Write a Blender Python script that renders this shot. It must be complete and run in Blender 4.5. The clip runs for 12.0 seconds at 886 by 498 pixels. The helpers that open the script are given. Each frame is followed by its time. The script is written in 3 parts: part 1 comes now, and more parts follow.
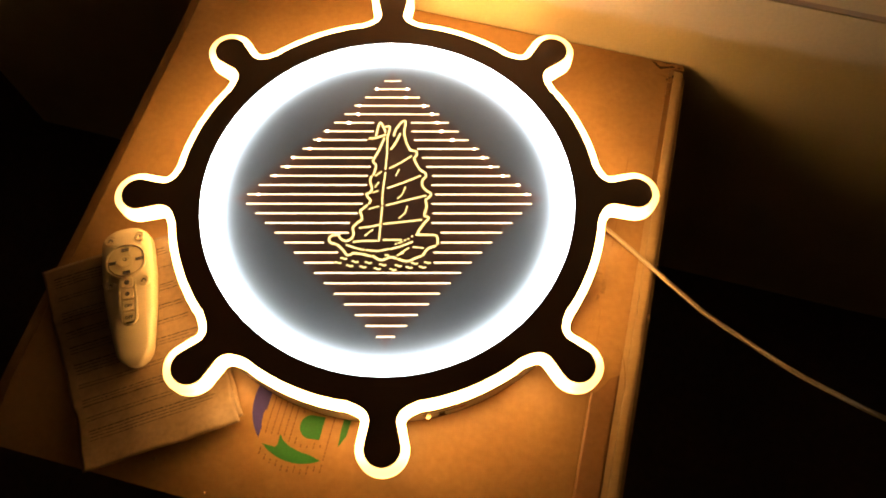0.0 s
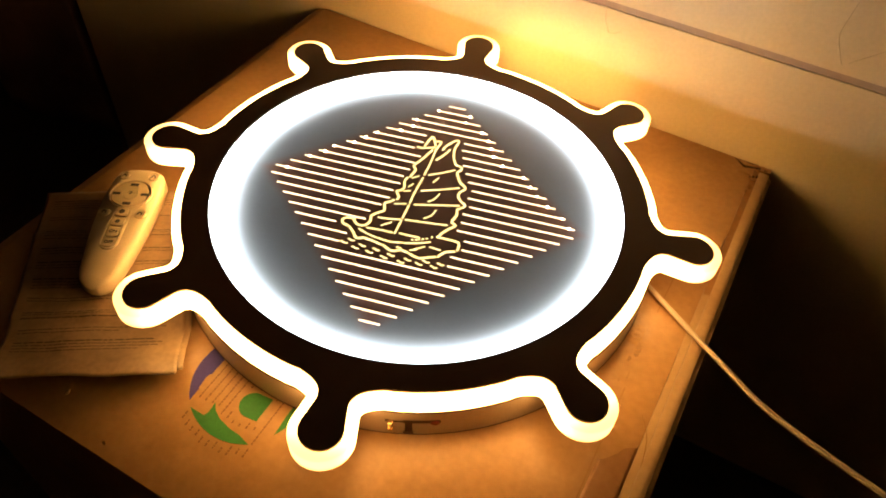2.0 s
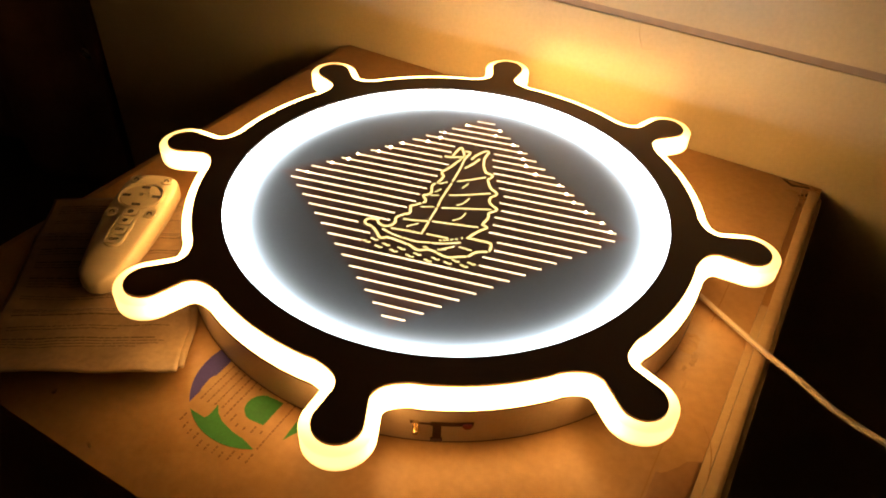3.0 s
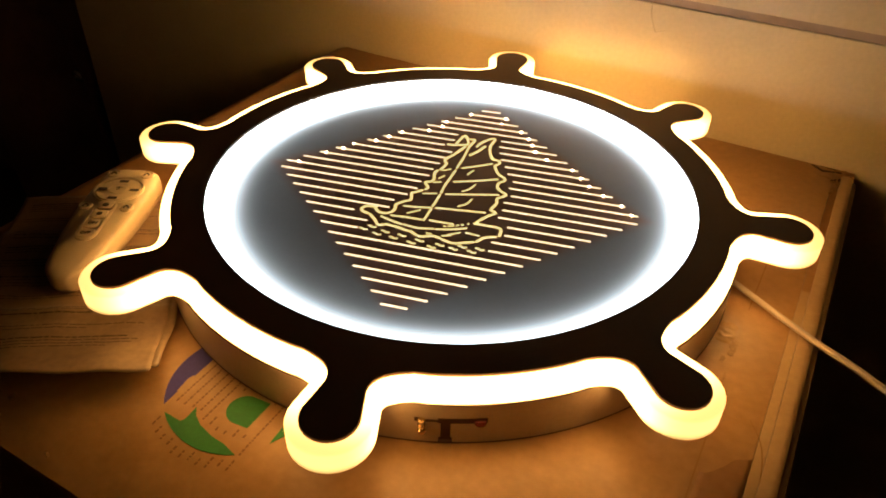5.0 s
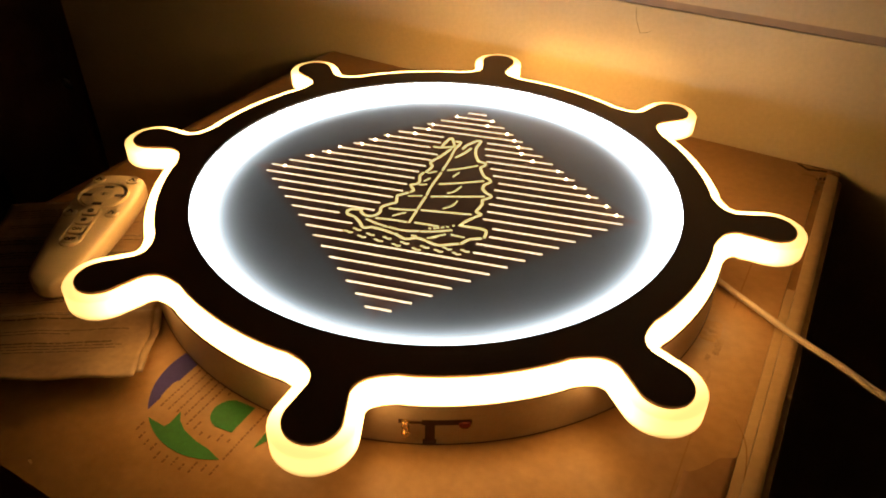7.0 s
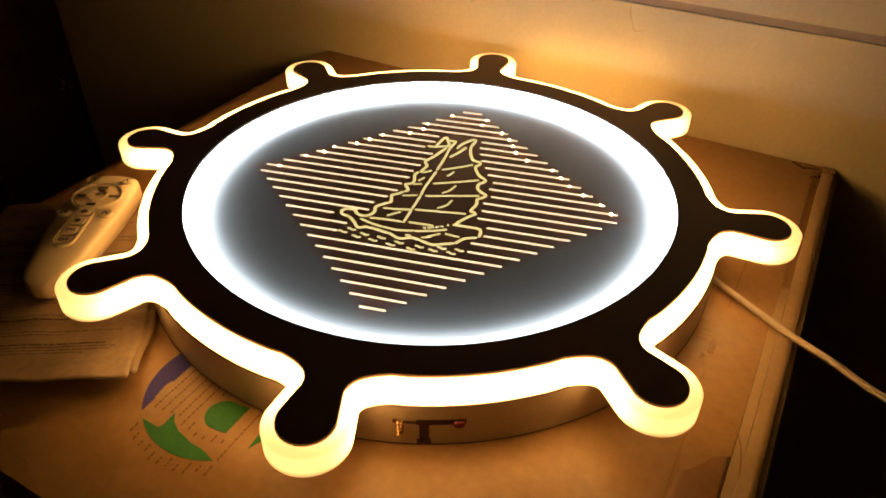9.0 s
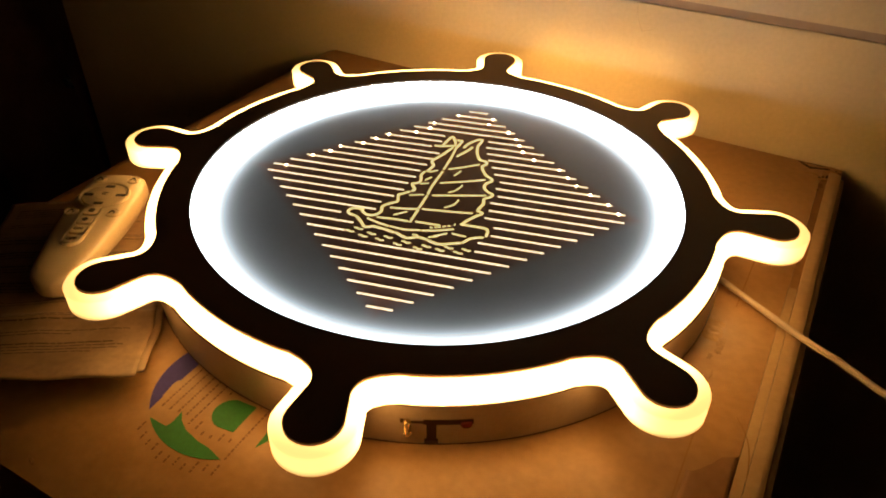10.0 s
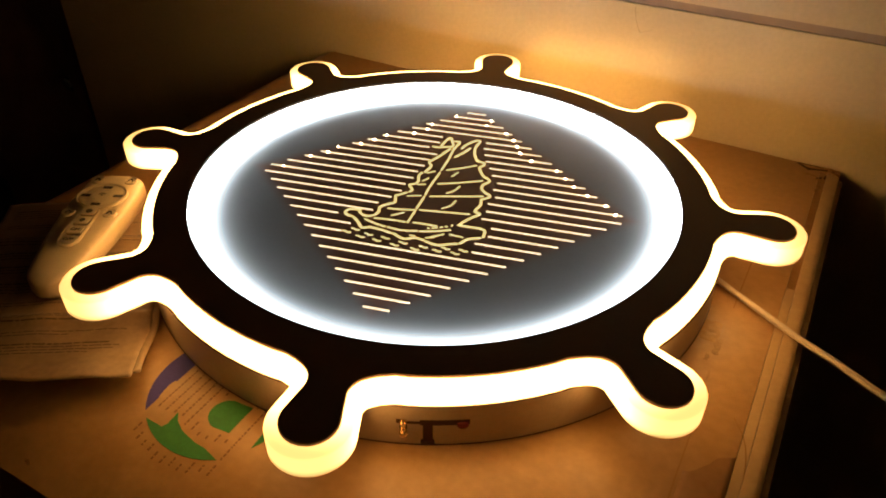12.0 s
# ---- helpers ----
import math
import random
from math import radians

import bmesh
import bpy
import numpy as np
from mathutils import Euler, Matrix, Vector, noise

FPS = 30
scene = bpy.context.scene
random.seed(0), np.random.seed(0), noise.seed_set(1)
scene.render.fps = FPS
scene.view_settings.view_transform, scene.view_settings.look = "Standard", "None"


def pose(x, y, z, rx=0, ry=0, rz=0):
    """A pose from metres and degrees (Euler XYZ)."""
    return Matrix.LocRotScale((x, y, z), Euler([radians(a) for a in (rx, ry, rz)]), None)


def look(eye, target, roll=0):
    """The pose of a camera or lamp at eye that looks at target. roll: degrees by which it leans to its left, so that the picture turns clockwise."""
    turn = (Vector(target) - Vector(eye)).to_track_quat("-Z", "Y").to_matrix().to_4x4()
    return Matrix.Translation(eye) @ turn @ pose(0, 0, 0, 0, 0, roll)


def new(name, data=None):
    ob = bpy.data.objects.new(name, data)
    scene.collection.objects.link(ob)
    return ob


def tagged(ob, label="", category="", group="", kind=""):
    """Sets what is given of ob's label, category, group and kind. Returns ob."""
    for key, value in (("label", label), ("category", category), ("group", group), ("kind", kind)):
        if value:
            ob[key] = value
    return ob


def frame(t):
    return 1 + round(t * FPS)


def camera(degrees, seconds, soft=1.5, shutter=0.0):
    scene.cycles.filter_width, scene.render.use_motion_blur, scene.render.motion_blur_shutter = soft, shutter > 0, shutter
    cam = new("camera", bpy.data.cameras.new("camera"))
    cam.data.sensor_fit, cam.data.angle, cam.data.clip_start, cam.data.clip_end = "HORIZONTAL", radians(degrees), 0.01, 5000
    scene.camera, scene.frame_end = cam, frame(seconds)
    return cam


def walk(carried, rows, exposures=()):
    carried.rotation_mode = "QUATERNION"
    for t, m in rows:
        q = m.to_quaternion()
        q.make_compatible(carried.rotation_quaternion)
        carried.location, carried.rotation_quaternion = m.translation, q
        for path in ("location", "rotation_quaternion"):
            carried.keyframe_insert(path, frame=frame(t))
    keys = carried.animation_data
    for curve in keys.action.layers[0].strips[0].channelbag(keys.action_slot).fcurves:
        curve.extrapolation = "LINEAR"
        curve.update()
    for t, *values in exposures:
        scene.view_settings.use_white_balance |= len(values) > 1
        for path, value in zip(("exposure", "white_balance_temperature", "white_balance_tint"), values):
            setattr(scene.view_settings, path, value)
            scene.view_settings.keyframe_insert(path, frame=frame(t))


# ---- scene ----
cam = camera(62.5, 12.0, soft=1.9)
PATH = [
    (0, (0.042, -0.312, 0.635), (0.066, 0.483, -1.2), 1.6),
    (0.5, (0.056, -0.323, 0.625), (0.032, 0.515, -1.187), 1.5),
    (0.7, (0.079, -0.336, 0.627), (-0.0095, 0.546, -1.16), 2.4),
    (1, (0.106, -0.356, 0.608), (-0.1035, 0.626, -1.118), 4.0),
    (1.2, (0.110, -0.362, 0.595), (-0.1265, 0.641, -1.118), 3.8),
    (1.5, (0.107, -0.384, 0.546), (-0.104, 0.74, -1.093), 4.8),
    (1.7, (0.113, -0.406, 0.512), (-0.119, 0.784, -1.075), 4.4),
    (2, (0.112, -0.427, 0.466), (-0.157, 0.876, -1.024), 4.2),
    (2.2, (0.112, -0.440, 0.437), (-0.195, 0.93, -0.979), 3.6),
    (2.5, (0.111, -0.448, 0.406), (-0.234, 0.971, -0.957), 3.2),
    (2.7, (0.111, -0.451, 0.390), (-0.24, 0.997, -0.941), 3.2),
    (3, (0.111, -0.451, 0.374), (-0.26, 1.036, -0.908), 3.0),
    (3.2, (0.112, -0.451, 0.365), (-0.266, 1.05, -0.9), 2.9),
    (5, (0.108, -0.435, 0.313), (-0.296, 1.117, -0.882), 1.4),
    (5.5, (0.109, -0.433, 0.31), (-0.273, 1.124, -0.886), 1.8),
    (6, (0.112, -0.432, 0.31), (-0.261, 1.124, -0.89), 1.6),
    (6.5, (0.112, -0.43, 0.31), (-0.274, 1.128, -0.882), 1.4),
    (7, (0.115, -0.434, 0.312), (-0.28, 1.128, -0.874), 1.0),
    (9, (0.117, -0.433, 0.312), (-0.272, 1.129, -0.876), 0.9),
    (9.5, (0.117, -0.434, 0.312), (-0.284, 1.127, -0.872), 0.6),
    (10, (0.115, -0.433, 0.312), (-0.284, 1.125, -0.878), 0.8),
    (10.5, (0.116, -0.433, 0.311), (-0.29, 1.125, -0.876), 0.6),
    (11, (0.117, -0.433, 0.311), (-0.284, 1.126, -0.876), 0.8),
    (11.5, (0.118, -0.433, 0.311), (-0.283, 1.123, -0.88), 0.8),
    (12, (0.117, -0.433, 0.311), (-0.283, 1.128, -0.873), 0.8),
]
walk(cam, [(t, look(eye, target, roll)) for t, eye, target, roll in PATH],
     [(0.0, 0.27), (1.0, 0.27), (2.0, 0.25), (3.0, -0.12), (5.0, -0.58), (12.0, -0.72)])

# ---- world and light ----
world = bpy.data.worlds.new("night")
scene.world = world
world.use_nodes = True
world.node_tree.nodes["Background"].inputs[0].default_value = (0.9, 0.55, 0.3, 1)
world.node_tree.nodes["Background"].inputs[1].default_value = 0.0015

RIM_GLOW, CORE_GLOW, LINE_GLOW = 20.0, 23.0, 1.55


# ---- materials ----
def node(tree, kind, **inputs):
    n = tree.nodes.new(kind)
    for key, value in inputs.items():
        n.inputs[key.replace("_", " ")].default_value = value
    return n


def surface(name, dark, light, rough=0.5, grain=300.0, stain=14.0, bump=0.15, depth=0.0006, metal=0.0, coat=0.0, spec=0.5, rough_spread=0.12):
    """A surface whose colour wanders between dark and light at two scales, with fine relief."""
    m = bpy.data.materials.new(name)
    m.use_nodes = True
    t = m.node_tree
    b = t.nodes["Principled BSDF"]
    b.inputs["Metallic"].default_value = metal
    b.inputs["Coat Weight"].default_value = coat
    b.inputs["Specular IOR Level"].default_value = spec
    pos = t.nodes.new("ShaderNodeTexCoord")
    fine = node(t, "ShaderNodeTexNoise", Scale=grain, Detail=4.0)
    wide = node(t, "ShaderNodeTexNoise", Scale=stain, Detail=5.0, Roughness=0.6)
    for n in (fine, wide):
        t.links.new(pos.outputs["Object"], n.inputs["Vector"])
    both = t.nodes.new("ShaderNodeMath")
    both.operation = "MULTIPLY_ADD"
    both.inputs[1].default_value = 0.35
    t.links.new(fine.outputs["Fac"], both.inputs[0])
    scaled = t.nodes.new("ShaderNodeMath")
    scaled.operation = "MULTIPLY"
    scaled.inputs[1].default_value = 0.65
    t.links.new(wide.outputs["Fac"], scaled.inputs[0])
    t.links.new(scaled.outputs[0], both.inputs[2])
    ramp = t.nodes.new("ShaderNodeValToRGB")
    ramp.color_ramp.elements[0].position, ramp.color_ramp.elements[1].position = 0.36, 0.64
    ramp.color_ramp.elements[0].color = (*dark, 1)
    ramp.color_ramp.elements[1].color = (*light, 1)
    t.links.new(both.outputs[0], ramp.inputs[0])
    t.links.new(ramp.outputs[0], b.inputs["Base Color"])
    r = t.nodes.new("ShaderNodeMapRange")
    r.inputs["To Min"].default_value = max(rough - rough_spread, 0.02)
    r.inputs["To Max"].default_value = min(rough + rough_spread, 1.0)
    t.links.new(wide.outputs["Fac"], r.inputs["Value"])
    t.links.new(r.outputs[0], b.inputs["Roughness"])
    bp = node(t, "ShaderNodeBump", Strength=bump, Distance=depth)
    t.links.new(both.outputs[0], bp.inputs["Height"])
    t.links.new(bp.outputs[0], b.inputs["Normal"])
    return m


def plain(name, colour, rough=0.5, metal=0.0, spec=0.5):
    m = bpy.data.materials.new(name)
    m.use_nodes = True
    b = m.node_tree.nodes["Principled BSDF"]
    b.inputs["Base Color"].default_value = (*colour, 1)
    b.inputs["Roughness"].default_value = rough
    b.inputs["Metallic"].default_value = metal
    b.inputs["Specular IOR Level"].default_value = spec
    return m


def glowing(name, colour, strength, base=(0.7, 0.7, 0.68), rough=0.35):
    m = plain(name, base, rough)
    b = m.node_tree.nodes["Principled BSDF"]
    b.inputs["Emission Color"].default_value = (*colour, 1)
    b.inputs["Emission Strength"].default_value = strength
    return m


def rim_material():
    """Warm edge-lit acrylic: the strips sit in the ring, so the handles glow less towards their ends."""
    m = glowing("warm_lit_acrylic", (1.0, 0.54, 0.157), RIM_GLOW)
    t = m.node_tree
    b = t.nodes["Principled BSDF"]
    pos = t.nodes.new("ShaderNodeTexCoord")
    flat = t.nodes.new("ShaderNodeVectorMath")
    flat.operation = "MULTIPLY"
    flat.inputs[1].default_value = (1, 1, 0)
    t.links.new(pos.outputs["Object"], flat.inputs[0])
    far = t.nodes.new("ShaderNodeVectorMath")
    far.operation = "LENGTH"
    t.links.new(flat.outputs[0], far.inputs[0])
    fall = t.nodes.new("ShaderNodeMapRange")
    fall.interpolation_type = "SMOOTHSTEP"
    fall.inputs["From Min"].default_value, fall.inputs["From Max"].default_value = 0.206, 0.246
    fall.inputs["To Min"].default_value, fall.inputs["To Max"].default_value = RIM_GLOW, 3.1
    t.links.new(far.outputs["Value"], fall.inputs["Value"])
    xyz = t.nodes.new("ShaderNodeSeparateXYZ")
    t.links.new(pos.outputs["Object"], xyz.inputs[0])
    foot = t.nodes.new("ShaderNodeMapRange")
    foot.inputs["From Min"].default_value, foot.inputs["From Max"].default_value = 0.0290, 0.0325
    foot.inputs["To Min"].default_value, foot.inputs["To Max"].default_value = 0.55, 1.08
    t.links.new(xyz.outputs["Z"], foot.inputs["Value"])
    crown = t.nodes.new("ShaderNodeMapRange")
    crown.inputs["From Min"].default_value, crown.inputs["From Max"].default_value = 0.0405, 0.0418
    crown.inputs["To Min"].default_value, crown.inputs["To Max"].default_value = 1.0, 0.80
    t.links.new(xyz.outputs["Z"], crown.inputs["Value"])
    both = t.nodes.new("ShaderNodeMath")
    both.operation = "MULTIPLY"
    t.links.new(foot.outputs[0], both.inputs[0])
    t.links.new(crown.outputs[0], both.inputs[1])
    whole = t.nodes.new("ShaderNodeMath")
    whole.operation = "MULTIPLY"
    t.links.new(both.outputs[0], whole.inputs[0])
    t.links.new(fall.outputs[0], whole.inputs[1])
    t.links.new(whole.outputs[0], b.inputs["Emission Strength"])
    return m


def core_material():
    """Cool white strip with its single diodes just telling."""
    m = glowing("cool_lit_acrylic", (0.82, 0.93, 1.0), CORE_GLOW)
    t = m.node_tree
    b = t.nodes["Principled BSDF"]
    pos = t.nodes.new("ShaderNodeTexCoord")
    xyz = t.nodes.new("ShaderNodeSeparateXYZ")
    t.links.new(pos.outputs["Object"], xyz.inputs[0])
    turn = t.nodes.new("ShaderNodeMath")
    turn.operation = "ARCTAN2"
    t.links.new(xyz.outputs["Y"], turn.inputs[0])
    t.links.new(xyz.outputs["X"], turn.inputs[1])
    many = t.nodes.new("ShaderNodeMath")
    many.operation = "MULTIPLY"
    many.inputs[1].default_value = 104
    t.links.new(turn.outputs[0], many.inputs[0])
    wave = t.nodes.new("ShaderNodeMath")
    wave.operation = "COSINE"
    t.links.new(many.outputs[0], wave.inputs[0])
    r = t.nodes.new("ShaderNodeMapRange")
    r.inputs["From Min"].default_value, r.inputs["From Max"].default_value = -1, 1
    r.inputs["To Min"].default_value, r.inputs["To Max"].default_value = CORE_GLOW * 0.6, CORE_GLOW * 1.4
    t.links.new(wave.outputs[0], r.inputs["Value"])
    t.links.new(r.outputs[0], b.inputs["Emission Strength"])
    return m


def panel_material():
    """Smoked grey acrylic. Brown in the diamond paints the engraving's glow, border emission the ring's spill."""
    m = surface("smoked_grey_panel", (0.30, 0.295, 0.29), (0.325, 0.32, 0.315), 0.21, 600, 25, 0.0, 0.0001, rough_spread=0.02, spec=0.8)
    t = m.node_tree
    b = t.nodes["Principled BSDF"]
    grey = b.inputs["Base Color"].links[0].from_socket
    pos = t.nodes.new("ShaderNodeTexCoord")
    size = t.nodes.new("ShaderNodeVectorMath")
    size.operation = "ABSOLUTE"
    t.links.new(pos.outputs["Object"], size.inputs[0])
    total = t.nodes.new("ShaderNodeVectorMath")
    total.operation = "DOT_PRODUCT"
    total.inputs[1].default_value = (1, 1, 0)
    t.links.new(size.outputs[0], total.inputs[0])
    # Brown over the diamond paints the glow around the engraved lines.
    near = t.nodes.new("ShaderNodeMapRange")
    near.interpolation_type = "SMOOTHSTEP"
    near.inputs["From Min"].default_value, near.inputs["From Max"].default_value = 0.150, 0.125
    t.links.new(total.outputs["Value"], near.inputs["Value"])
    mix = t.nodes.new("ShaderNodeMix")
    mix.data_type = "RGBA"
    t.links.new(near.outputs[0], mix.inputs["Factor"])
    t.links.new(grey, mix.inputs[6])
    mix.inputs[7].default_value = (0.40, 0.195, 0.135, 1)
    t.links.new(mix.outputs[2], b.inputs["Base Color"])
    far = t.nodes.new("ShaderNodeVectorMath")
    far.operation = "LENGTH"
    flat = t.nodes.new("ShaderNodeVectorMath")
    flat.operation = "MULTIPLY"
    flat.inputs[1].default_value = (1, 1, 0)
    t.links.new(pos.outputs["Object"], flat.inputs[0])
    t.links.new(flat.outputs[0], far.inputs[0])
    # Emission growing with radius paints the ring's light spilling onto the panel.
    lit = t.nodes.new("ShaderNodeMapRange")
    lit.inputs["From Min"].default_value, lit.inputs["From Max"].default_value = 0.100, 0.158
    t.links.new(far.outputs["Value"], lit.inputs["Value"])
    fade = t.nodes.new("ShaderNodeMath")
    fade.operation = "POWER"
    fade.inputs[1].default_value = 11.0
    t.links.new(lit.outputs[0], fade.inputs[0])
    gain = t.nodes.new("ShaderNodeMath")
    gain.operation = "MULTIPLY"
    gain.inputs[1].default_value = 4.0
    t.links.new(fade.outputs[0], gain.inputs[0])
    b.inputs["Emission Color"].default_value = (0.82, 0.93, 1.0, 1)
    t.links.new(gain.outputs[0], b.inputs["Emission Strength"])
    return m


RIM = rim_material()
CORE = core_material()
LINE = glowing("warm_engraving", (1.0, 0.75, 0.41), LINE_GLOW * 1.5)
SHIP = glowing("yellow_engraving", (1.0, 0.78, 0.26), LINE_GLOW)
GLINT = glowing("glint_disc", (1.0, 0.66, 0.34), 34.0)
PLATE = surface("dark_brown_acrylic", (0.155, 0.078, 0.040), (0.180, 0.094, 0.050), 0.42, 500, 20, 0.05, 0.0002, spec=0.35)
PANEL = panel_material()
METAL_WHITE = surface("white_painted_metal", (0.41, 0.29, 0.185), (0.48, 0.345, 0.225), 0.4, 400, 30, 0.05, 0.0002)
DRUM_SHADE = plain("drum_shade", (0.09, 0.035, 0.018), 0.7)
BRASS = plain("brass", (0.75, 0.60, 0.36), 0.24, 1.0)
CARD = surface("coated_white_card", (0.345, 0.181, 0.062), (0.465, 0.255, 0.096), 0.40, 160, 11, 0.35, 0.0009, spec=0.4)
CARD_EDGE = surface("raw_card_edge", (0.24, 0.135, 0.06), (0.38, 0.23, 0.115), 0.85, 300, 40, 0.6, 0.001)
CARD_RIM = surface("rubbed_card_rim", (0.48, 0.30, 0.14), (0.57, 0.365, 0.175), 0.5, 200, 25, 0.4, 0.0008)
STAIN = surface("brown_scuff", (0.27, 0.14, 0.045), (0.40, 0.22, 0.08), 0.7, 400, 60, 0.4, 0.0005)
TEAR = surface("torn_brown_core", (0.055, 0.025, 0.010), (0.11, 0.055, 0.022), 0.9, 500, 60, 0.5, 0.0006)
GLOSS = surface("loose_glossy_coating", (0.42, 0.225, 0.08), (0.52, 0.29, 0.11), 0.16, 300, 60, 0.4, 0.0006, rough_spread=0.05)
TAPE = surface("brown_tape", (0.255, 0.125, 0.050), (0.335, 0.170, 0.072), 0.36, 200, 20, 0.2, 0.0004, spec=0.3)
RED = plain("dull_red_sleeve", (0.24, 0.03, 0.015), 0.5)
WARM_BACK = glowing("lit_underside", (1.0, 0.52, 0.15), 0.7)
CREASE = plain("crease_worn_line", (0.33, 0.17, 0.052), 0.8)
GREEN = surface("green_ink", (0.02, 0.15, 0.02), (0.03, 0.21, 0.03), 0.65, 500, 40, 0.1, 0.0002)
PURPLE = surface("purple_ink", (0.045, 0.028, 0.20), (0.06, 0.04, 0.26), 0.75, 500, 40, 0.1, 0.0002)
INK = plain("dark_ink", (0.05, 0.04, 0.035), 0.6)
SMALL_PRINT = plain("faint_brown_ink", (0.20, 0.085, 0.028), 0.7)
PALE_INK = plain("worn_ink", (0.075, 0.045, 0.022), 0.7)
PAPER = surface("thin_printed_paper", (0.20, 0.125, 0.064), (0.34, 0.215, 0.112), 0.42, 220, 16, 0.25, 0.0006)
SHELL = surface("ivory_plastic", (0.52, 0.395, 0.24), (0.58, 0.44, 0.27), 0.38, 700, 30, 0.05, 0.0002)
KEY = surface("ivory_rubber", (0.50, 0.375, 0.22), (0.56, 0.42, 0.25), 0.5, 700, 30, 0.05, 0.0002)
WALL = surface("cream_wall_paint", (0.605, 0.475, 0.272), (0.70, 0.555, 0.325), 0.36, 260, 7, 0.35, 0.0010, rough_spread=0.05)
# Wall paint darkened to carry the shade in the shallow board grooves.
GROOVE_SHADE = surface("shaded_groove_paint", (0.34, 0.24, 0.17), (0.42, 0.30, 0.215), 0.7, 110, 7, 0.4, 0.001)
ROOM = surface("dim_room_paint", (0.55, 0.45, 0.35), (0.62, 0.51, 0.40), 0.8, 60, 4, 0.3, 0.002)
FLOOR = surface("dark_floor_boards", (0.045, 0.027, 0.017), (0.085, 0.052, 0.033), 0.6, 80, 5, 0.3, 0.001)
CABLE = surface("white_cable_sheath", (0.55, 0.43, 0.31), (0.62, 0.49, 0.36), 0.45, 300, 20, 0.05, 0.0002)
CLOTH = surface("dark_brown_cloth", (0.20, 0.105, 0.06), (0.34, 0.18, 0.10), 0.9, 500, 12, 0.5, 0.001)


# ---- mesh helpers ----
def thing(name, m, label, category, group="", kind=""):
    ob = new(name)
    ob.matrix_world = m
    return tagged(ob, label, category, group, kind)


def part(name, bm, material, parent, label="", smooth=False):
    data = bpy.data.meshes.new(name)
    bmesh.ops.recalc_face_normals(bm, faces=bm.faces[:])
    if smooth:
        for f in bm.faces:
            f.smooth = True
    bm.to_mesh(data)
    bm.free()
    data.materials.append(material)
    ob = new(name, data)
    ob.parent = parent
    return tagged(ob, label)


def loops(rings, closed=True, caps=(False, False)):
    """A skin over rings of points, each ring of the same count."""
    bm = bmesh.new()
    made = [[bm.verts.new(p) for p in ring] for ring in rings]
    n = len(made[0])
    for a, b in zip(made, made[1:]):
        for i in range(n if closed else n - 1):
            j = (i + 1) % n
            bm.faces.new((a[i], a[j], b[j], b[i]))
    if caps[0]:
        bm.faces.new(made[0])
    if caps[1]:
        bm.faces.new(made[-1])
    return bm


def prism(points, low, high, bevel=0.0):
    """An upright slab over a flat outline."""
    rings = [[(x, y, low) for x, y in points]]
    if bevel:
        inner = offset(points, -bevel)
        rings += [[(x, y, high - bevel) for x, y in points], [(x, y, high) for x, y in inner]]
    else:
        rings.append([(x, y, high) for x, y in points])
    return loops(rings, True, (True, True))


def box(x0, x1, y0, y1, z0, z1, bevel=0.0):
    bm = bmesh.new()
    bmesh.ops.create_cube(bm, size=1.0, matrix=Matrix.Translation(((x0 + x1) / 2, (y0 + y1) / 2, (z0 + z1) / 2)) @ Matrix.Diagonal((x1 - x0, y1 - y0, z1 - z0, 1)))
    if bevel:
        bmesh.ops.bevel(bm, geom=bm.edges[:], offset=bevel, segments=2, affect="EDGES", profile=0.6)
    return bm


def circle(cx, cy, rx, ry=None, n=32, turn=0.0):
    ry = rx if ry is None else ry
    c, s = math.cos(radians(turn)), math.sin(radians(turn))
    out = []
    for i in range(n):
        a = 2 * math.pi * i / n
        x, y = rx * math.cos(a), ry * math.sin(a)
        out.append((cx + c * x - s * y, cy + s * x + c * y))
    return out


def offset(points, d):
    """The closed outline (counter-clockwise) moved outwards by d."""
    n, out = len(points), []
    for i in range(n):
        (x0, y0), (x1, y1), (x2, y2) = points[i - 1], points[i], points[(i + 1) % n]
        tx, ty = x2 - x0, y2 - y0
        k = math.hypot(tx, ty) or 1.0
        out.append((x1 + d * ty / k, y1 - d * tx / k))
    return out


def spline(points, steps=5):
    """A smooth open line through the points."""
    p = [points[0], *points, points[-1]]
    out = []
    for a, b, c, d in zip(p, p[1:], p[2:], p[3:]):
        for i in range(steps):
            t = i / steps
            out.append(tuple(0.5 * (2 * b[k] + (c[k] - a[k]) * t + (2 * a[k] - 5 * b[k] + 4 * c[k] - d[k]) * t * t + (3 * b[k] - a[k] - 3 * c[k] + d[k]) * t ** 3) for k in range(len(b))))
    return [*out, points[-1]]


def band(line, width):
    """The outline of a round-ended stroke along an open line."""
    n, h = len(line), width / 2
    left, right = [], []
    for i in range(n):
        (x0, y0), (x1, y1) = line[max(i - 1, 0)], line[min(i + 1, n - 1)]
        k = math.hypot(x1 - x0, y1 - y0) or 1.0
        nx, ny = -(y1 - y0) / k * h, (x1 - x0) / k * h
        left.append((line[i][0] + nx, line[i][1] + ny))
        right.append((line[i][0] - nx, line[i][1] - ny))

    def cap(at, before):
        a0 = math.atan2(at[1] - before[1], at[0] - before[0])
        return [(at[0] + h * math.cos(a0 + a), at[1] + h * math.sin(a0 + a)) for a in (-0.9, -0.3, 0.3, 0.9)]
    return [*right, *cap(line[-1], line[-2]), *left[::-1], *cap(line[0], line[1])]


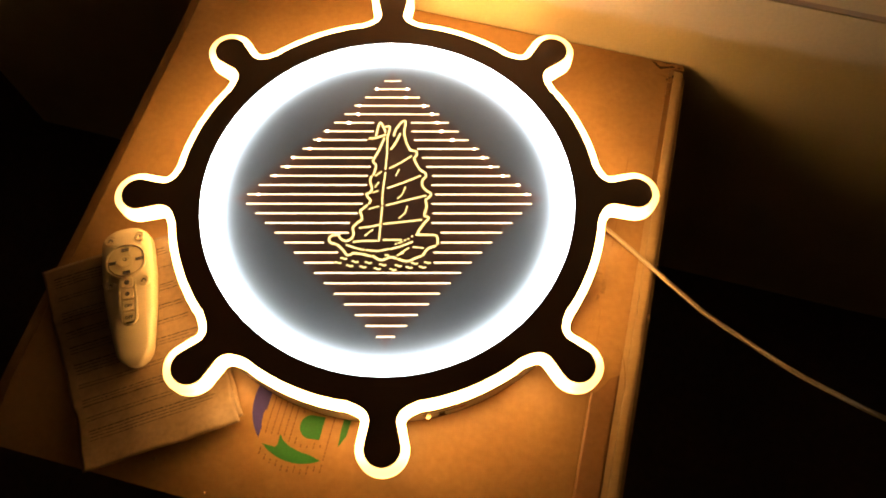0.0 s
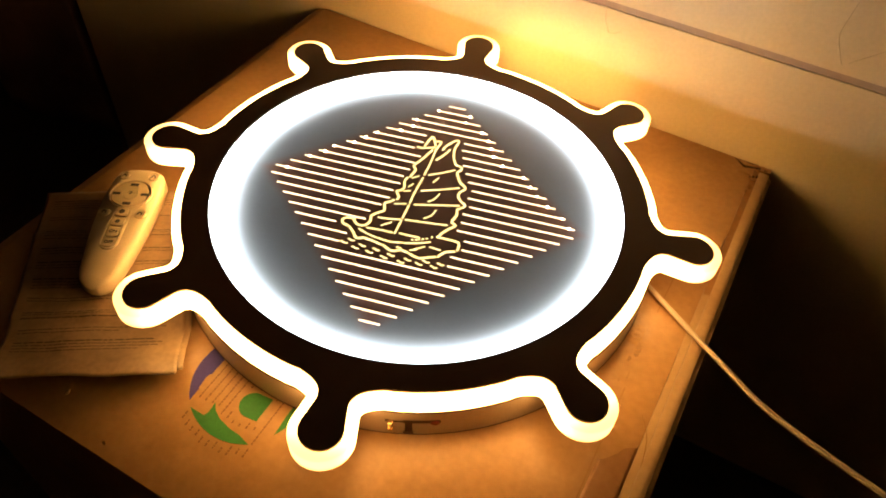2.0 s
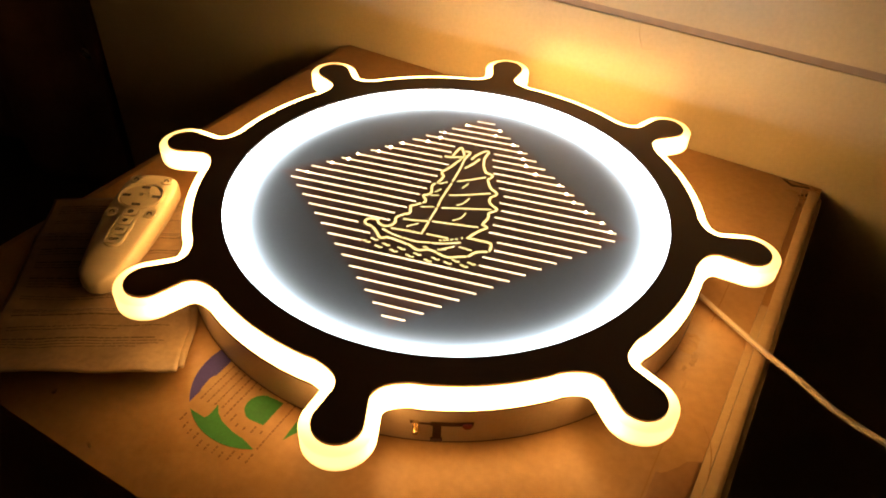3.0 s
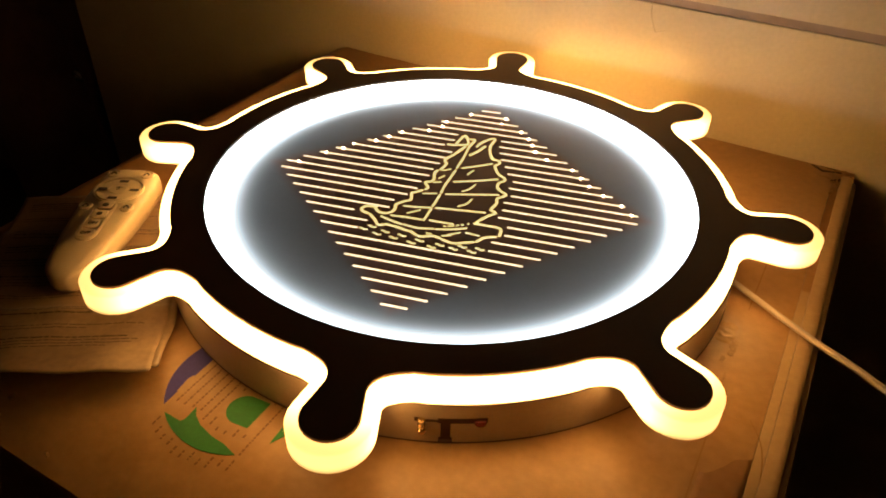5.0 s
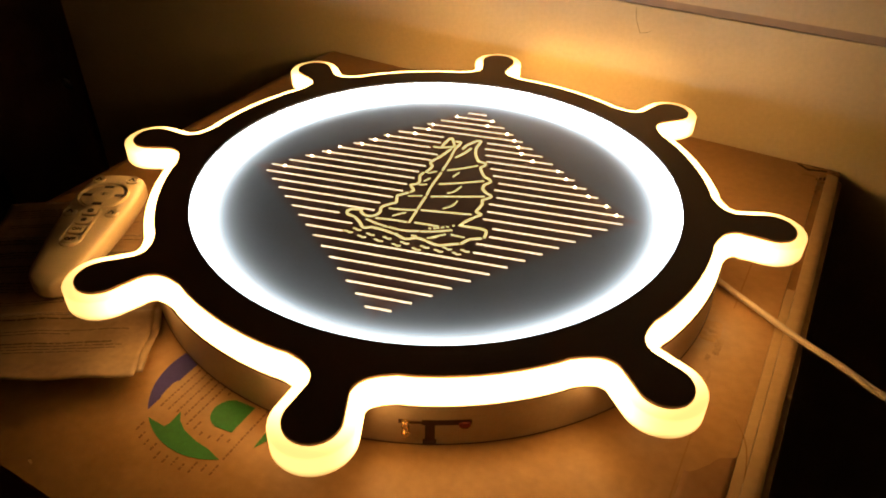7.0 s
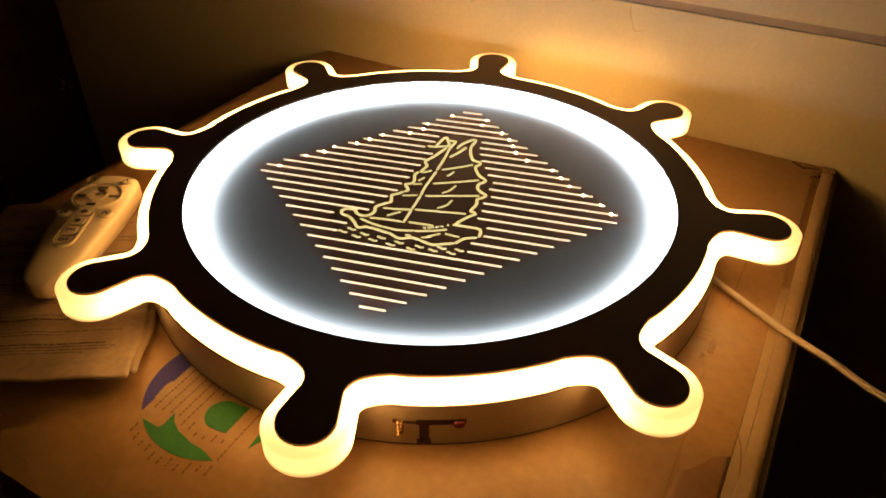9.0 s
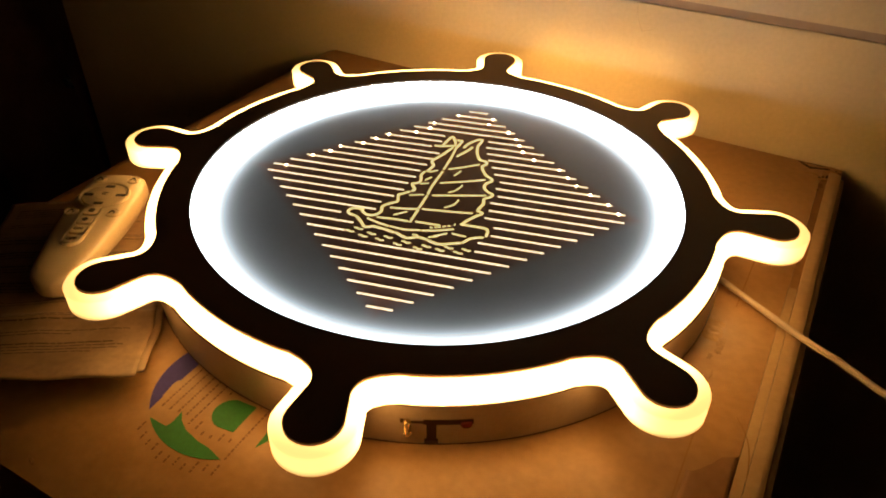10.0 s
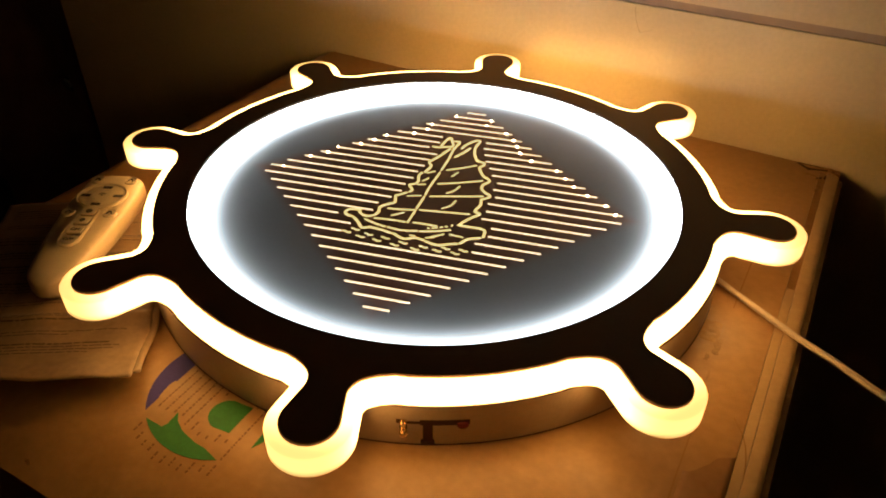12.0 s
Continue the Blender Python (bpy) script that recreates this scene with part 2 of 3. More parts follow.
def tube(line, radius, n=10):
    """A round cord along a line in space."""
    rings = []
    for i, p in enumerate(line):
        p = Vector(p)
        way = (Vector(line[min(i + 1, len(line) - 1)]) - Vector(line[max(i - 1, 0)])).normalized()
        side = way.cross(Vector((0, 0, 1)))
        side = side.normalized() if side.length > 1e-4 else Vector((1, 0, 0))
        up = side.cross(way)
        rings.append([p + radius * (math.cos(2 * math.pi * k / n) * side + math.sin(2 * math.pi * k / n) * up) for k in range(n)])
    return loops(rings, True, (True, True))


# ---- the room: z = 0 is the top of the carton, the wall and the carton share one turn ----
TURN = -14.6
PLACE = pose(0, 0, 0, 0, 0, TURN)
GROUND = -0.50


def slab(name, x0, x1, y0, y1, z0, z1, material, label, m=PLACE):
    ob = part(name, box(x0, x1, y0, y1, z0, z1), material, None)
    ob.matrix_world = m
    return tagged(ob, label, name.split("_")[0], kind="structure")


slab("floor", -2.4, 2.4, -2.6, 1.6, GROUND - 0.05, GROUND, FLOOR, "dark wooden floor in the unlit room")
slab("ceiling", -2.4, 2.4, -2.6, 1.6, 1.9, 1.98, ROOM, "plain dim ceiling of the unlit room")
slab("wall_west", -2.5, -2.4, -2.6, 1.6, GROUND, 1.9, ROOM, "plain dim side wall of the unlit room")
slab("wall_east", 2.4, 2.5, -2.6, 1.6, GROUND, 1.9, ROOM, "plain dim side wall of the unlit room")
slab("wall_south", -2.5, 2.5, -2.7, -2.6, GROUND, 1.9, ROOM, "plain dim wall behind the camera")
slab("wall_recess", -2.5, 2.5, 1.6, 1.7, GROUND, 1.9, ROOM, "plain dim far wall of the recess")

WALL_V, WALL_END = 0.2505, -0.755
wall = thing("wall_north", PLACE, "cream painted wall of wide boards with shadow grooves", "wall", kind="structure")
part("wall_core", box(WALL_END + 0.003, 2.4, WALL_V + 0.0012, 1.6, GROUND, 1.9), GROOVE_SHADE, wall, "shallow grooves between the boards, their shade put into the colour")
for low, high in ((GROUND, 0.1090), (0.1160, 0.2185), (0.2285, 0.52), (0.53, 1.9)):
    part("wall_board", box(WALL_END, 2.4, WALL_V, WALL_V + 0.002, low, high, 0.0007), WALL, wall)


def crack(*points):
    line = spline([(x, z) for x, z in points], 4)
    bm = bmesh.new()
    rows = []
    for i, (x, z) in enumerate(line):
        w = 0.0005 * (1 - 0.6 * i / len(line))
        rows.append([bm.verts.new((x - w, WALL_V - 0.0002, z - w)), bm.verts.new((x, WALL_V - 0.0006, z)), bm.verts.new((x + w, WALL_V - 0.0002, z + w))])
    for a, b in zip(rows, rows[1:]):
        for k in range(2):
            bm.faces.new((a[k], a[k + 1], b[k + 1], b[k]))
    part("crack", bm, WALL, wall, "hairline ridge in the cracked paint")


crack((0.057, 0.1100), (0.058, 0.098), (0.064, 0.0845))
crack((0.064, 0.0845), (0.072, 0.087), (0.076, 0.091))
crack((0.2567, 0.187), (0.2550, 0.170), (0.2535, 0.152), (0.2555, 0.1435), (0.266, 0.124))
crack((0.330, 0.176), (0.3096, 0.166), (0.290, 0.145), (0.2705, 0.1275))

# ---- the carton ----
U0, U1, V0, V1 = -0.289, 0.2548, -0.294, 0.2487
carton = thing("cardboard_carton", PLACE @ pose(0, 0, GROUND), "worn white coated cardboard carton standing against the wall", "carton")
LIFT = -GROUND


def face_height(u, v):
    sag = 0.0075 * max(0.0, (-0.215 - v) / 0.079) ** 2  # the flap bends down towards its front edge
    return 0.0004 * noise.noise((u * 9, v * 9, 0.3)) + 0.00012 * noise.noise((u * 40, v * 40, 2.0)) - 0.0005 - sag


def sheet(u0, u1, v0, v1, nu, nv, base, thick, curl=None):
    """A slightly uneven card sheet with thickness."""
    grids = []
    bm = bmesh.new()
    for down in (0.0, thick):
        rows = []
        for j in range(nv + 1):
            row = []
            for i in range(nu + 1):
                u, v = u0 + (u1 - u0) * i / nu, v0 + (v1 - v0) * j / nv
                h = curl(i / nu, j / nv) if curl else 0.0
                row.append(bm.verts.new((u, v, base + face_height(u, v) + h - down)))
            rows.append(row)
        grids.append(rows)
    for g in grids:
        for j in range(nv):
            for i in range(nu):
                bm.faces.new((g[j][i], g[j][i + 1], g[j + 1][i + 1], g[j + 1][i]))
    edge = [(0, i) for i in range(nu)] + [(j, nu) for j in range(nv)] + [(nv, i) for i in range(nu, 0, -1)] + [(j, 0) for j in range(nv, 0, -1)]
    for (ja, ia), (jb, ib) in zip(edge, edge[1:] + edge[:1]):
        bm.faces.new((grids[0][ja][ia], grids[0][jb][ib], grids[1][jb][ib], grids[1][ja][ia]))
    return bm


part("body", box(U0 + 0.002, U1 - 0.002, V0 + 0.002, V1 - 0.002, 0.0, LIFT - 0.013, 0.004), CARD, carton, "white coated card sides")
part("top_flap", sheet(U0 + 0.0125, U1 - 0.0152, V0 + 0.001, V1, 60, 60, LIFT, 0.003), CARD, carton)
part("edge_rim", sheet(U1 - 0.0093, U1, V0, V1 - 0.010, 6, 60, LIFT + 0.0007, 0.012, lambda a, b: 0.0004 * math.sin(math.pi * min(1, a * 0.9 + 0.1)) + 0.0003 * noise.noise((b * 14, 0.0, 3.0)) - 0.003 * max(0, a - 0.75)), CARD_RIM, carton, "folded rim of the lid along the open side")
part("edge_rim", sheet(U0, U0 + 0.0117, V0, V1, 5, 60, LIFT - 0.0006, 0.010, lambda a, b: 0.0003 * math.sin(math.pi * a) - 0.0042 * (1 - a)), CARD, carton, "folded rim of the lid")
part("raw_edge", sheet(U1 + 0.0003, U1 + 0.0034, V0, V1 - 0.014, 3, 120, LIFT - 0.0012, 0.012, lambda a, b: -0.0009 * a + 0.0014 * noise.noise((b * 60, 1.0, 4.0))), CARD_EDGE, carton, "frayed brown edge of the card")
part("fold_strip", sheet(U1 - 0.0150, U1 - 0.0092, 0.060, V1 - 0.006, 4, 30, LIFT, 0.003, lambda a, b: -0.0020 * a), CARD, carton, "sloping fold beside the rim")
part("edge_rim", sheet(U1 - 0.0150, U1 - 0.0096, V0 + 0.001, 0.0595, 4, 40, LIFT + 0.0002, 0.004, lambda a, b: 0.0003 * noise.noise((b * 9, a, 5.0))), CARD_RIM, carton, "worn inner strip of the folded rim")


part("tape_strip", sheet(0.2172, 0.2396, V0 + 0.001, -0.100, 8, 60, LIFT + 0.00022, 0.0006, lambda a, b: 0.0001 * noise.noise((a * 3, b * 12, 1.0)) - 0.0006 * max(0.0, (b - 0.80 - 0.12 * a) / 0.2)), TAPE, carton, "strip of brownish tape along the rim", True)


def crease(*points, width=0.0006, material=CREASE, name="crease"):
    """A worn line on the top of the carton."""
    line = spline(points, 6)
    bm = bmesh.new()
    rows = []
    for i, (u, v) in enumerate(line):
        w = width * (0.5 + 0.5 * abs(noise.noise((u * 60, v * 60, 5.0)))) + 0.0001
        z = LIFT + face_height(u, v) + 0.0003
        rows.append((bm.verts.new((u - w, v, z)), bm.verts.new((u + w, v, z))))
    for a, b in zip(rows, rows[1:]):
        bm.faces.new((a[0], a[1], b[1], b[0]))
    part(name, bm, material, carton)


crease((0.217, -0.297), (0.2165, -0.21), (0.2150, -0.13), (0.2145, -0.06))
crease((0.233, -0.075), (0.244, -0.10), (0.247, -0.17), (0.243, -0.297), width=0.0004)
crease((0.2130, 0.02), (0.2138, 0.08), (0.2135, 0.12), width=0.0005)


def tear(points, material=TEAR):
    """A ragged rip with the brown core of the card showing, given as its outline."""
    ring = []
    for (u0, v0), (u1, v1) in zip(points, points[1:] + points[:1]):
        for i in range(5):
            u, v = u0 + (u1 - u0) * i / 5, v0 + (v1 - v0) * i / 5
            ring.append((u + 0.0006 * noise.noise((u * 400, v * 400, 1.0)), v + 0.0006 * noise.noise((u * 400, v * 400, 6.0))))
    part("tear", loops([[(u, v, LIFT - 0.003) for u, v in ring], [(u, v, LIFT + face_height(u, v) + 0.0004) for u, v in ring]], True, (True, True)), material, carton)


tear([(0.2190, 0.2478), (0.2255, 0.2420), (0.2300, 0.2385), (0.2345, 0.2400), (0.2430, 0.2430), (0.2530, 0.2415), (0.2530, 0.2440), (0.2430, 0.2452), (0.2340, 0.2425), (0.2295, 0.2412), (0.2250, 0.2450)])
tear([(0.2215, 0.2478), (0.2400, 0.2474), (0.2530, 0.2468), (0.2530, 0.2484), (0.2330, 0.2484)])
part("torn_flap", sheet(U1 - 0.0152, U1, V1 - 0.0075, V1, 6, 5, LIFT + 0.0004, 0.003, lambda a, b: 0.0014 * noise.noise((a * 3, b * 3, 7.0))), CARD, carton, "crumpled torn corner of the lid")
for du in (0.0, 0.0032, -0.0026):
    tear([(0.2402 + du, 0.2285 + du), (0.2418 + du, 0.2280 + du), (0.2424 + du, 0.2300 + du), (0.2408 + du, 0.2306 + du)])


def scuff(u, v, ru, rv, seed):
    """A ragged patch where the coating has rubbed off."""
    n = 22
    ring = []
    for i in range(n):
        a = 2 * math.pi * i / n
        k = 1 + 0.9 * noise.noise((2.2 * math.cos(a), 2.2 * math.sin(a), seed))
        ring.append((u + ru * k * math.cos(a), v + rv * k * math.sin(a)))
    part("scuff", loops([[(x, y, LIFT - 0.002) for x, y in ring], [(x, y, LIFT + face_height(x, y) + 0.00025) for x, y in ring]], True, (True, True)), STAIN, carton)


for spot in ((0.2120, -0.022, 0.0022, 0.0075, 1.0), (0.2085, -0.034, 0.0014, 0.0030, 2.0), (0.2128, -0.049, 0.0008, 0.0040, 3.0), (0.2080, -0.056, 0.0007, 0.0016, 4.0),
             (0.2330, 0.2300, 0.0060, 0.0016, 5.0), (0.2410, 0.2250, 0.0035, 0.0020, 6.0), (0.2415, 0.2130, 0.0016, 0.0030, 7.0), (0.2400, 0.2050, 0.0010, 0.0020, 8.0),
             (0.0600, 0.2100, 0.0012, 0.0010, 9.0), (0.0640, 0.2080, 0.0008, 0.0014, 10.0), (-0.130, -0.270, 0.0007, 0.0016, 11.0), (-0.080, -0.285, 0.0009, 0.0008, 12.0)):
    scuff(*spot)

EMBLEM_X, EMBLEM_Y = -1.8, -0.8


part("blister", sheet(0.1985, 0.2115, -0.020, 0.002, 26, 36, LIFT + 0.0009, 0.0016, lambda a, b: 0.0010 * noise.noise((a * 4, b * 7, 2.0)) * math.sin(math.pi * a) * math.sin(math.pi * b) - 0.0010 * (1 - math.sin(math.pi * a) * math.sin(math.pi * b))), GLOSS, carton, "crinkled glossy blister of loose coating", True)


def patch(name, points, material, label="", lift=0.0):
    """A flat printed patch, points in millimetres about the lamp's axis."""
    turned = [(PLACE.inverted() @ Vector(((x + EMBLEM_X) / 1000, (y + EMBLEM_Y) / 1000, 0))).to_2d() for x, y in points]
    part(name, loops([[(p.x, p.y, LIFT + face_height(p.x, p.y) - 0.0008) for p in turned], [(p.x, p.y, LIFT + face_height(p.x, p.y) + 0.0003 + lift) for p in turned]], True, (True, True)), material, carton, label)


def arc(cx, cy, r, a0, a1, n=16):
    return [(cx + r * math.cos(radians(a0 + (a1 - a0) * i / n)), cy + r * math.sin(radians(a0 + (a1 - a0) * i / n))) for i in range(n + 1)]


MX, MY, MR = -66.5, -186, 46.5
patch("printed_mark", arc(MX, MY, MR, 122, 212), PURPLE, "purple printed segment of a round emblem")
patch("printed_mark", [*arc(MX, MY, MR, 219, 288, 18), (-61, -225.5), (-69, -223), (-79, -218), (-84.5, -213), (-87.5, -207.5), (-89, -216), (-91, -218.5)], GREEN, "green printed crescent of a round emblem")
patch("printed_mark", [(-54, -213), *arc(-61, -202, 10.2, 250, 95, 10), (-49.5, -194)], GREEN, "green printed lobe of a round emblem")
patch("printed_mark", [(-38, -219), (-31, -210), (-28, -199), (-27, -192), (-33, -193), (-35.5, -203)], GREEN, "green printed leaf of a round emblem")


def print_column(bm, x, y, rng):
    """One column of small print over the emblem."""
    down = 0.0
    while down < 95:
        length = rng.uniform(0.9, 2.6)
        px, py = x - 0.23 * down, y - 0.97 * down
        lobe = -73 < px < -47 and -215 < py < -189
        green = (px + 61) ** 2 + (py + 186) ** 2 > 33 ** 2 and py < -207 and (px - MX) ** 2 + (py - MY) ** 2 < 48 ** 2 and px < -50
        if (px - MX) ** 2 + (py - MY) ** 2 < 54 ** 2 and not lobe and not green and px > -97 + 0.23 * (py + 174):
            q = [PLACE.inverted() @ Vector(((px + EMBLEM_X + a * 0.97 - b * 0.23) / 1000, (py + EMBLEM_Y - a * 0.23 - b * 0.97) / 1000, 0)) for a, b in ((-0.6, 0), (0.6, 0), (0.6, length), (-0.6, length))]
            bm.faces.new([bm.verts.new((p.x, p.y, LIFT + face_height(p.x, p.y) + 0.0002)) for p in q])
        down += length + 0.8


rng = random.Random(9)
print_mesh = bmesh.new()
for k in range(12):
    print_column(print_mesh, -92 + 5.3 * k, -148 - 1.2 * k, rng)
tagged(part("small_print", print_mesh, SMALL_PRINT, carton, "columns of faint brown small print"), "columns of faint brown small print", kind="stuff")

# ---- the wheel lamp ----
TOP, RIM_LOW = 0.0438, 0.0290
SPOKE, RING_OUT, RING_IN, TIP_R, TIP_AT = 8, 0.1920, 0.1702, 0.0150, 0.2272


def wheel_outline():
    """The outline of the wheel: a ring with round-ended handles on filleted necks."""
    half = [(TIP_AT + TIP_R * math.cos(radians(a)), TIP_R * math.sin(radians(a))) for a in range(0, 105, 8)]
    half += spline([half[-1], (0.2130, 0.0124), (0.2050, 0.0112), (0.1980, 0.0142), (0.1930, 0.0210), (0.1893, 0.0300)], 5)[1:]
    a = math.degrees(math.atan2(half[-1][1], half[-1][0]))
    half += [(RING_OUT * math.cos(radians(a + (22.5 - a) * i / 6)), RING_OUT * math.sin(radians(a + (22.5 - a) * i / 6))) for i in range(1, 7)]
    sector = [(x, -y) for x, y in half[:0:-1]][1:] + half
    out = []
    for k in range(SPOKE):
        c, s = math.cos(2 * math.pi * k / SPOKE + radians(0.2)), math.sin(2 * math.pi * k / SPOKE + radians(0.2))
        out += [(c * x - s * y, s * x + c * y) for x, y in sector]
    return out


def cut_plate(outline, hole, low, high, bevel):
    """A plate with a round hole."""
    bm = bmesh.new()

    def ring(points, z):
        vs = [bm.verts.new((x, y, z)) for x, y in points]
        return vs, [bm.edges.new((vs[i - 1], vs[i])) for i in range(len(vs))]
    top, top_e = ring(offset(outline, -bevel), high)
    hole_top, hole_top_e = ring(hole, high)
    low_out, low_out_e = ring(outline, low)
    hole_low, hole_low_e = ring(hole, low)
    side, _ = ring(outline, high - bevel)
    bmesh.ops.triangle_fill(bm, use_beauty=True, edges=top_e + hole_top_e)
    bmesh.ops.triangle_fill(bm, use_beauty=True, edges=low_out_e + hole_low_e)
    for a, b in ((top, side), (side, low_out), (hole_top, hole_low)):
        for i in range(len(a)):
            bm.faces.new((a[i - 1], a[i], b[i], b[i - 1]))
    return bm


def at(points, z):
    return [(x, y, z) for x, y in points]


lamp = thing("ceiling_lamp", pose(0, 0, 0), "lit ship's wheel ceiling lamp lying face up on the carton", "lamp")
edge = wheel_outline()
outer = offset(edge, 0.0066)
part("face_plate", cut_plate(edge, circle(0, 0, RING_IN, n=160), TOP - 0.0018, TOP, 0.0005), PLATE, lamp, "dark brown wheel-shaped face plate with eight handles")
part("glowing_rim", loops([at(offset(edge, -0.004), TOP - 0.0021), at(offset(edge, 0.0058), TOP - 0.0016), at(outer, TOP - 0.0026), at(outer, RIM_LOW)]), RIM, lamp, "warm white glowing acrylic rim", True)
part("back_plate", cut_plate(offset(edge, 0.0058), circle(0, 0, 0.187, n=160), RIM_LOW - 0.0016, RIM_LOW - 0.0002, 0.0003), WARM_BACK, lamp, "dimly lit milky backing under the rim")
part("glowing_ring", loops([at(circle(0, 0, RING_IN + 0.0012, n=180), 0.0325), at(circle(0, 0, RING_IN + 0.0006, n=180), TOP - 0.0019)]), CORE, lamp, "cool white glowing inner ring", True)
panel = part("centre_panel", loops([at(circle(0, 0, 0.1725, n=128), 0.0305), at(circle(0, 0, 0.1725, n=128), 0.0325)], True, (True, True)), PANEL, lamp, "smoked grey centre panel with a glowing engraving")
PANEL_Z = 0.0325

# drum under the rim, with a hanger slot through its side
DRUM_R = 0.1995


def slot_at(a, z):
    """The hanger slot: a bar with a stem, a narrow arm to the screw and a round hole under its end."""
    hole = ((a + 70.6) * math.pi / 180 * DRUM_R) ** 2 + (z - 0.0150) ** 2 < 0.0031 ** 2
    return (-77.0 < a < -69.6 and 0.0152 < z < 0.0194) or (-79.8 < a <= -77.0 and 0.0160 < z < 0.0182) or (-80.5 < a < -79.0 and 0.0158 < z < 0.0194) \
        or (-76.6 - 0.3 * (z < 0.0045) < a < -75.1 + 0.3 * (z < 0.0045) and z < 0.0160) or (hole and z < 0.0160)


def drum(r):
    levels = [0.0004 * k for k in range(50)] + [0.0198, RIM_LOW - 0.0004]
    n, first, last = 160, -82.0, -68.0
    angles = [first + (last - first) * i / n for i in range(n + 1)] + [last + (360 - (last - first)) * i / 240 for i in range(1, 240)]
    bm = bmesh.new()
    grid = [[bm.verts.new((r * math.cos(radians(a)), r * math.sin(radians(a)), z)) for a in angles] for z in levels]
    m = len(angles)
    for k in range(len(levels) - 1):
        mid = (levels[k] + levels[k + 1]) / 2
        for i in range(m):
            if not (i < n and slot_at((angles[i] + angles[i + 1]) / 2, mid)):
                bm.faces.new((grid[k][i], grid[k][(i + 1) % m], grid[k + 1][(i + 1) % m], grid[k + 1][i]))
    return bm


part("drum", drum(DRUM_R), METAL_WHITE, lamp, "white painted metal drum with a hanger slot", True)
# Dark cylinder added close behind the slot as the shade inside the drum.
part("hollow_shade", loops([at(circle(0, 0, DRUM_R - 0.0016, n=240), 0.0003), at(circle(0, 0, DRUM_R - 0.0016, n=240), 0.027)], True, (True, True)), DRUM_SHADE, lamp, "dark cylinder put in for the shade inside the drum")
sx, sy = (DRUM_R + 0.0022) * math.cos(radians(-79.4)), (DRUM_R + 0.0022) * math.sin(radians(-79.4))
screw = part("screw", loops([at(circle(sx, sy, 0.0012, n=10), 0.0108), at(circle(sx, sy, 0.0012, n=10), 0.0202)], True, (True, True)), BRASS, lamp, "small brass fixing screw at the slot")
part("screw_head", loops([at(circle(sx, sy, 0.0022, n=6), 0.0102), at(circle(sx, sy, 0.0026, n=6), 0.0112), at(circle(sx, sy, 0.0022, n=6), 0.0124)], True, (True, True)), BRASS, screw)
for z in (0.0152, 0.0188):
    part("washer", loops([at(circle(sx, sy, 0.0021, n=12), z), at(circle(sx, sy, 0.0021, n=12), z + 0.0008)], True, (True, True)), BRASS, screw)
part("screw_stem", tube([(sx * 0.975, sy * 0.975, 0.0172), (sx * 1.008, sy * 1.008, 0.0172)], 0.0009, 8), BRASS, screw)
ra = radians(-70.6)
part("wire_sleeve", loops([at(circle((DRUM_R - 0.0006) * math.cos(ra), (DRUM_R - 0.0006) * math.sin(ra), 0.0030, 0.0006, 16, -70.6 + 90), z) for z in (0.0126, 0.0158)], True, (True, True)), RED, lamp, "dull red sleeve behind the slot")
# Thin dark ring paints the shadow line where the drum meets the carton.
part("foot_shade", loops([at(circle(0, 0, DRUM_R + 0.0004, n=160), 0.0), at(circle(0, 0, DRUM_R + 0.0004, n=160), 0.0006), at(circle(0, 0, DRUM_R - 0.002, n=160), 0.0008)]), DRUM_SHADE, lamp, "dark ring put in for the shadow line at the foot of the drum")


def engraved(outline, material, name="engraved_line"):
    part(name, prism(outline, PANEL_Z - 0.0004, PANEL_Z + 0.0003), material, panel)


ROWS, PITCH = 28, 0.00979
LEFT_STOP = dict(zip(range(6, 22), (-17, -17, -23, -14, -17, -18.5, -21, -21.5, -24.5, -24.5, -29, -35.5, -36, -58, -45, -48)))
RIGHT_STOP = dict(zip(range(6, 22), (20, 20.5, 23, 26, 31, 35, 41, 40, 43.5, 40, 41, 40, 48.5, 48.5, 42, 42)))
for row in range(1, ROWS + 1):
    y = 0.1315 - PITCH * (row - 1)
    reach = 0.0070 + 0.0095 * (row - 1 if row <= 14 else ROWS - row)
    spans = [(-reach, reach + 0.0012)]
    if row in LEFT_STOP:
        spans = [(-reach, LEFT_STOP[row] / 1000), (RIGHT_STOP[row] / 1000, reach + 0.0012)]
    for a, b in spans:
        engraved(band([(a, y), (b, y)], 0.00125), LINE)


def stroke(*points, wide=0.0015):
    """One stroke of the junk under sail, in millimetres."""
    engraved(band(spline([(x / 1000, y / 1000) for x, y in points], 3), wide), SHIP, "engraved_stroke")


stroke((-6, 65), (-11, 51), (-16, 40), (-13, 35), (-15, 25), wide=0.0019)
stroke((-17, 23), (-18, 18), (-16, 10), (-18, 6), (-21, 4), (-17, -2), (-18, -5), wide=0.0019)
stroke((-20, -7), (-24, -11), (-26, -13), (-24, -21), (-27, -24), (-32, -30), (-31, -36), (-33, -41), (-37, -43), (-41, -42), (-44, -39), wide=0.0019)
stroke((-44, -37), (-51, -38), (-53, -42), (-51, -45), (-47, -46), wide=0.0019)
stroke((-45, -47), (-40, -52), (-36, -57), (-32, -56), wide=0.0019)
stroke((-31, -55), (-23, -56), (-15, -58), wide=0.0019)
stroke((-13, -58), (-5, -62), (2, -59), (8, -60), wide=0.0019)
stroke((10, -61), (18, -63), (25, -60), (30, -58), wide=0.0019)
stroke((32, -57), (36, -51), (43, -48), wide=0.0019)
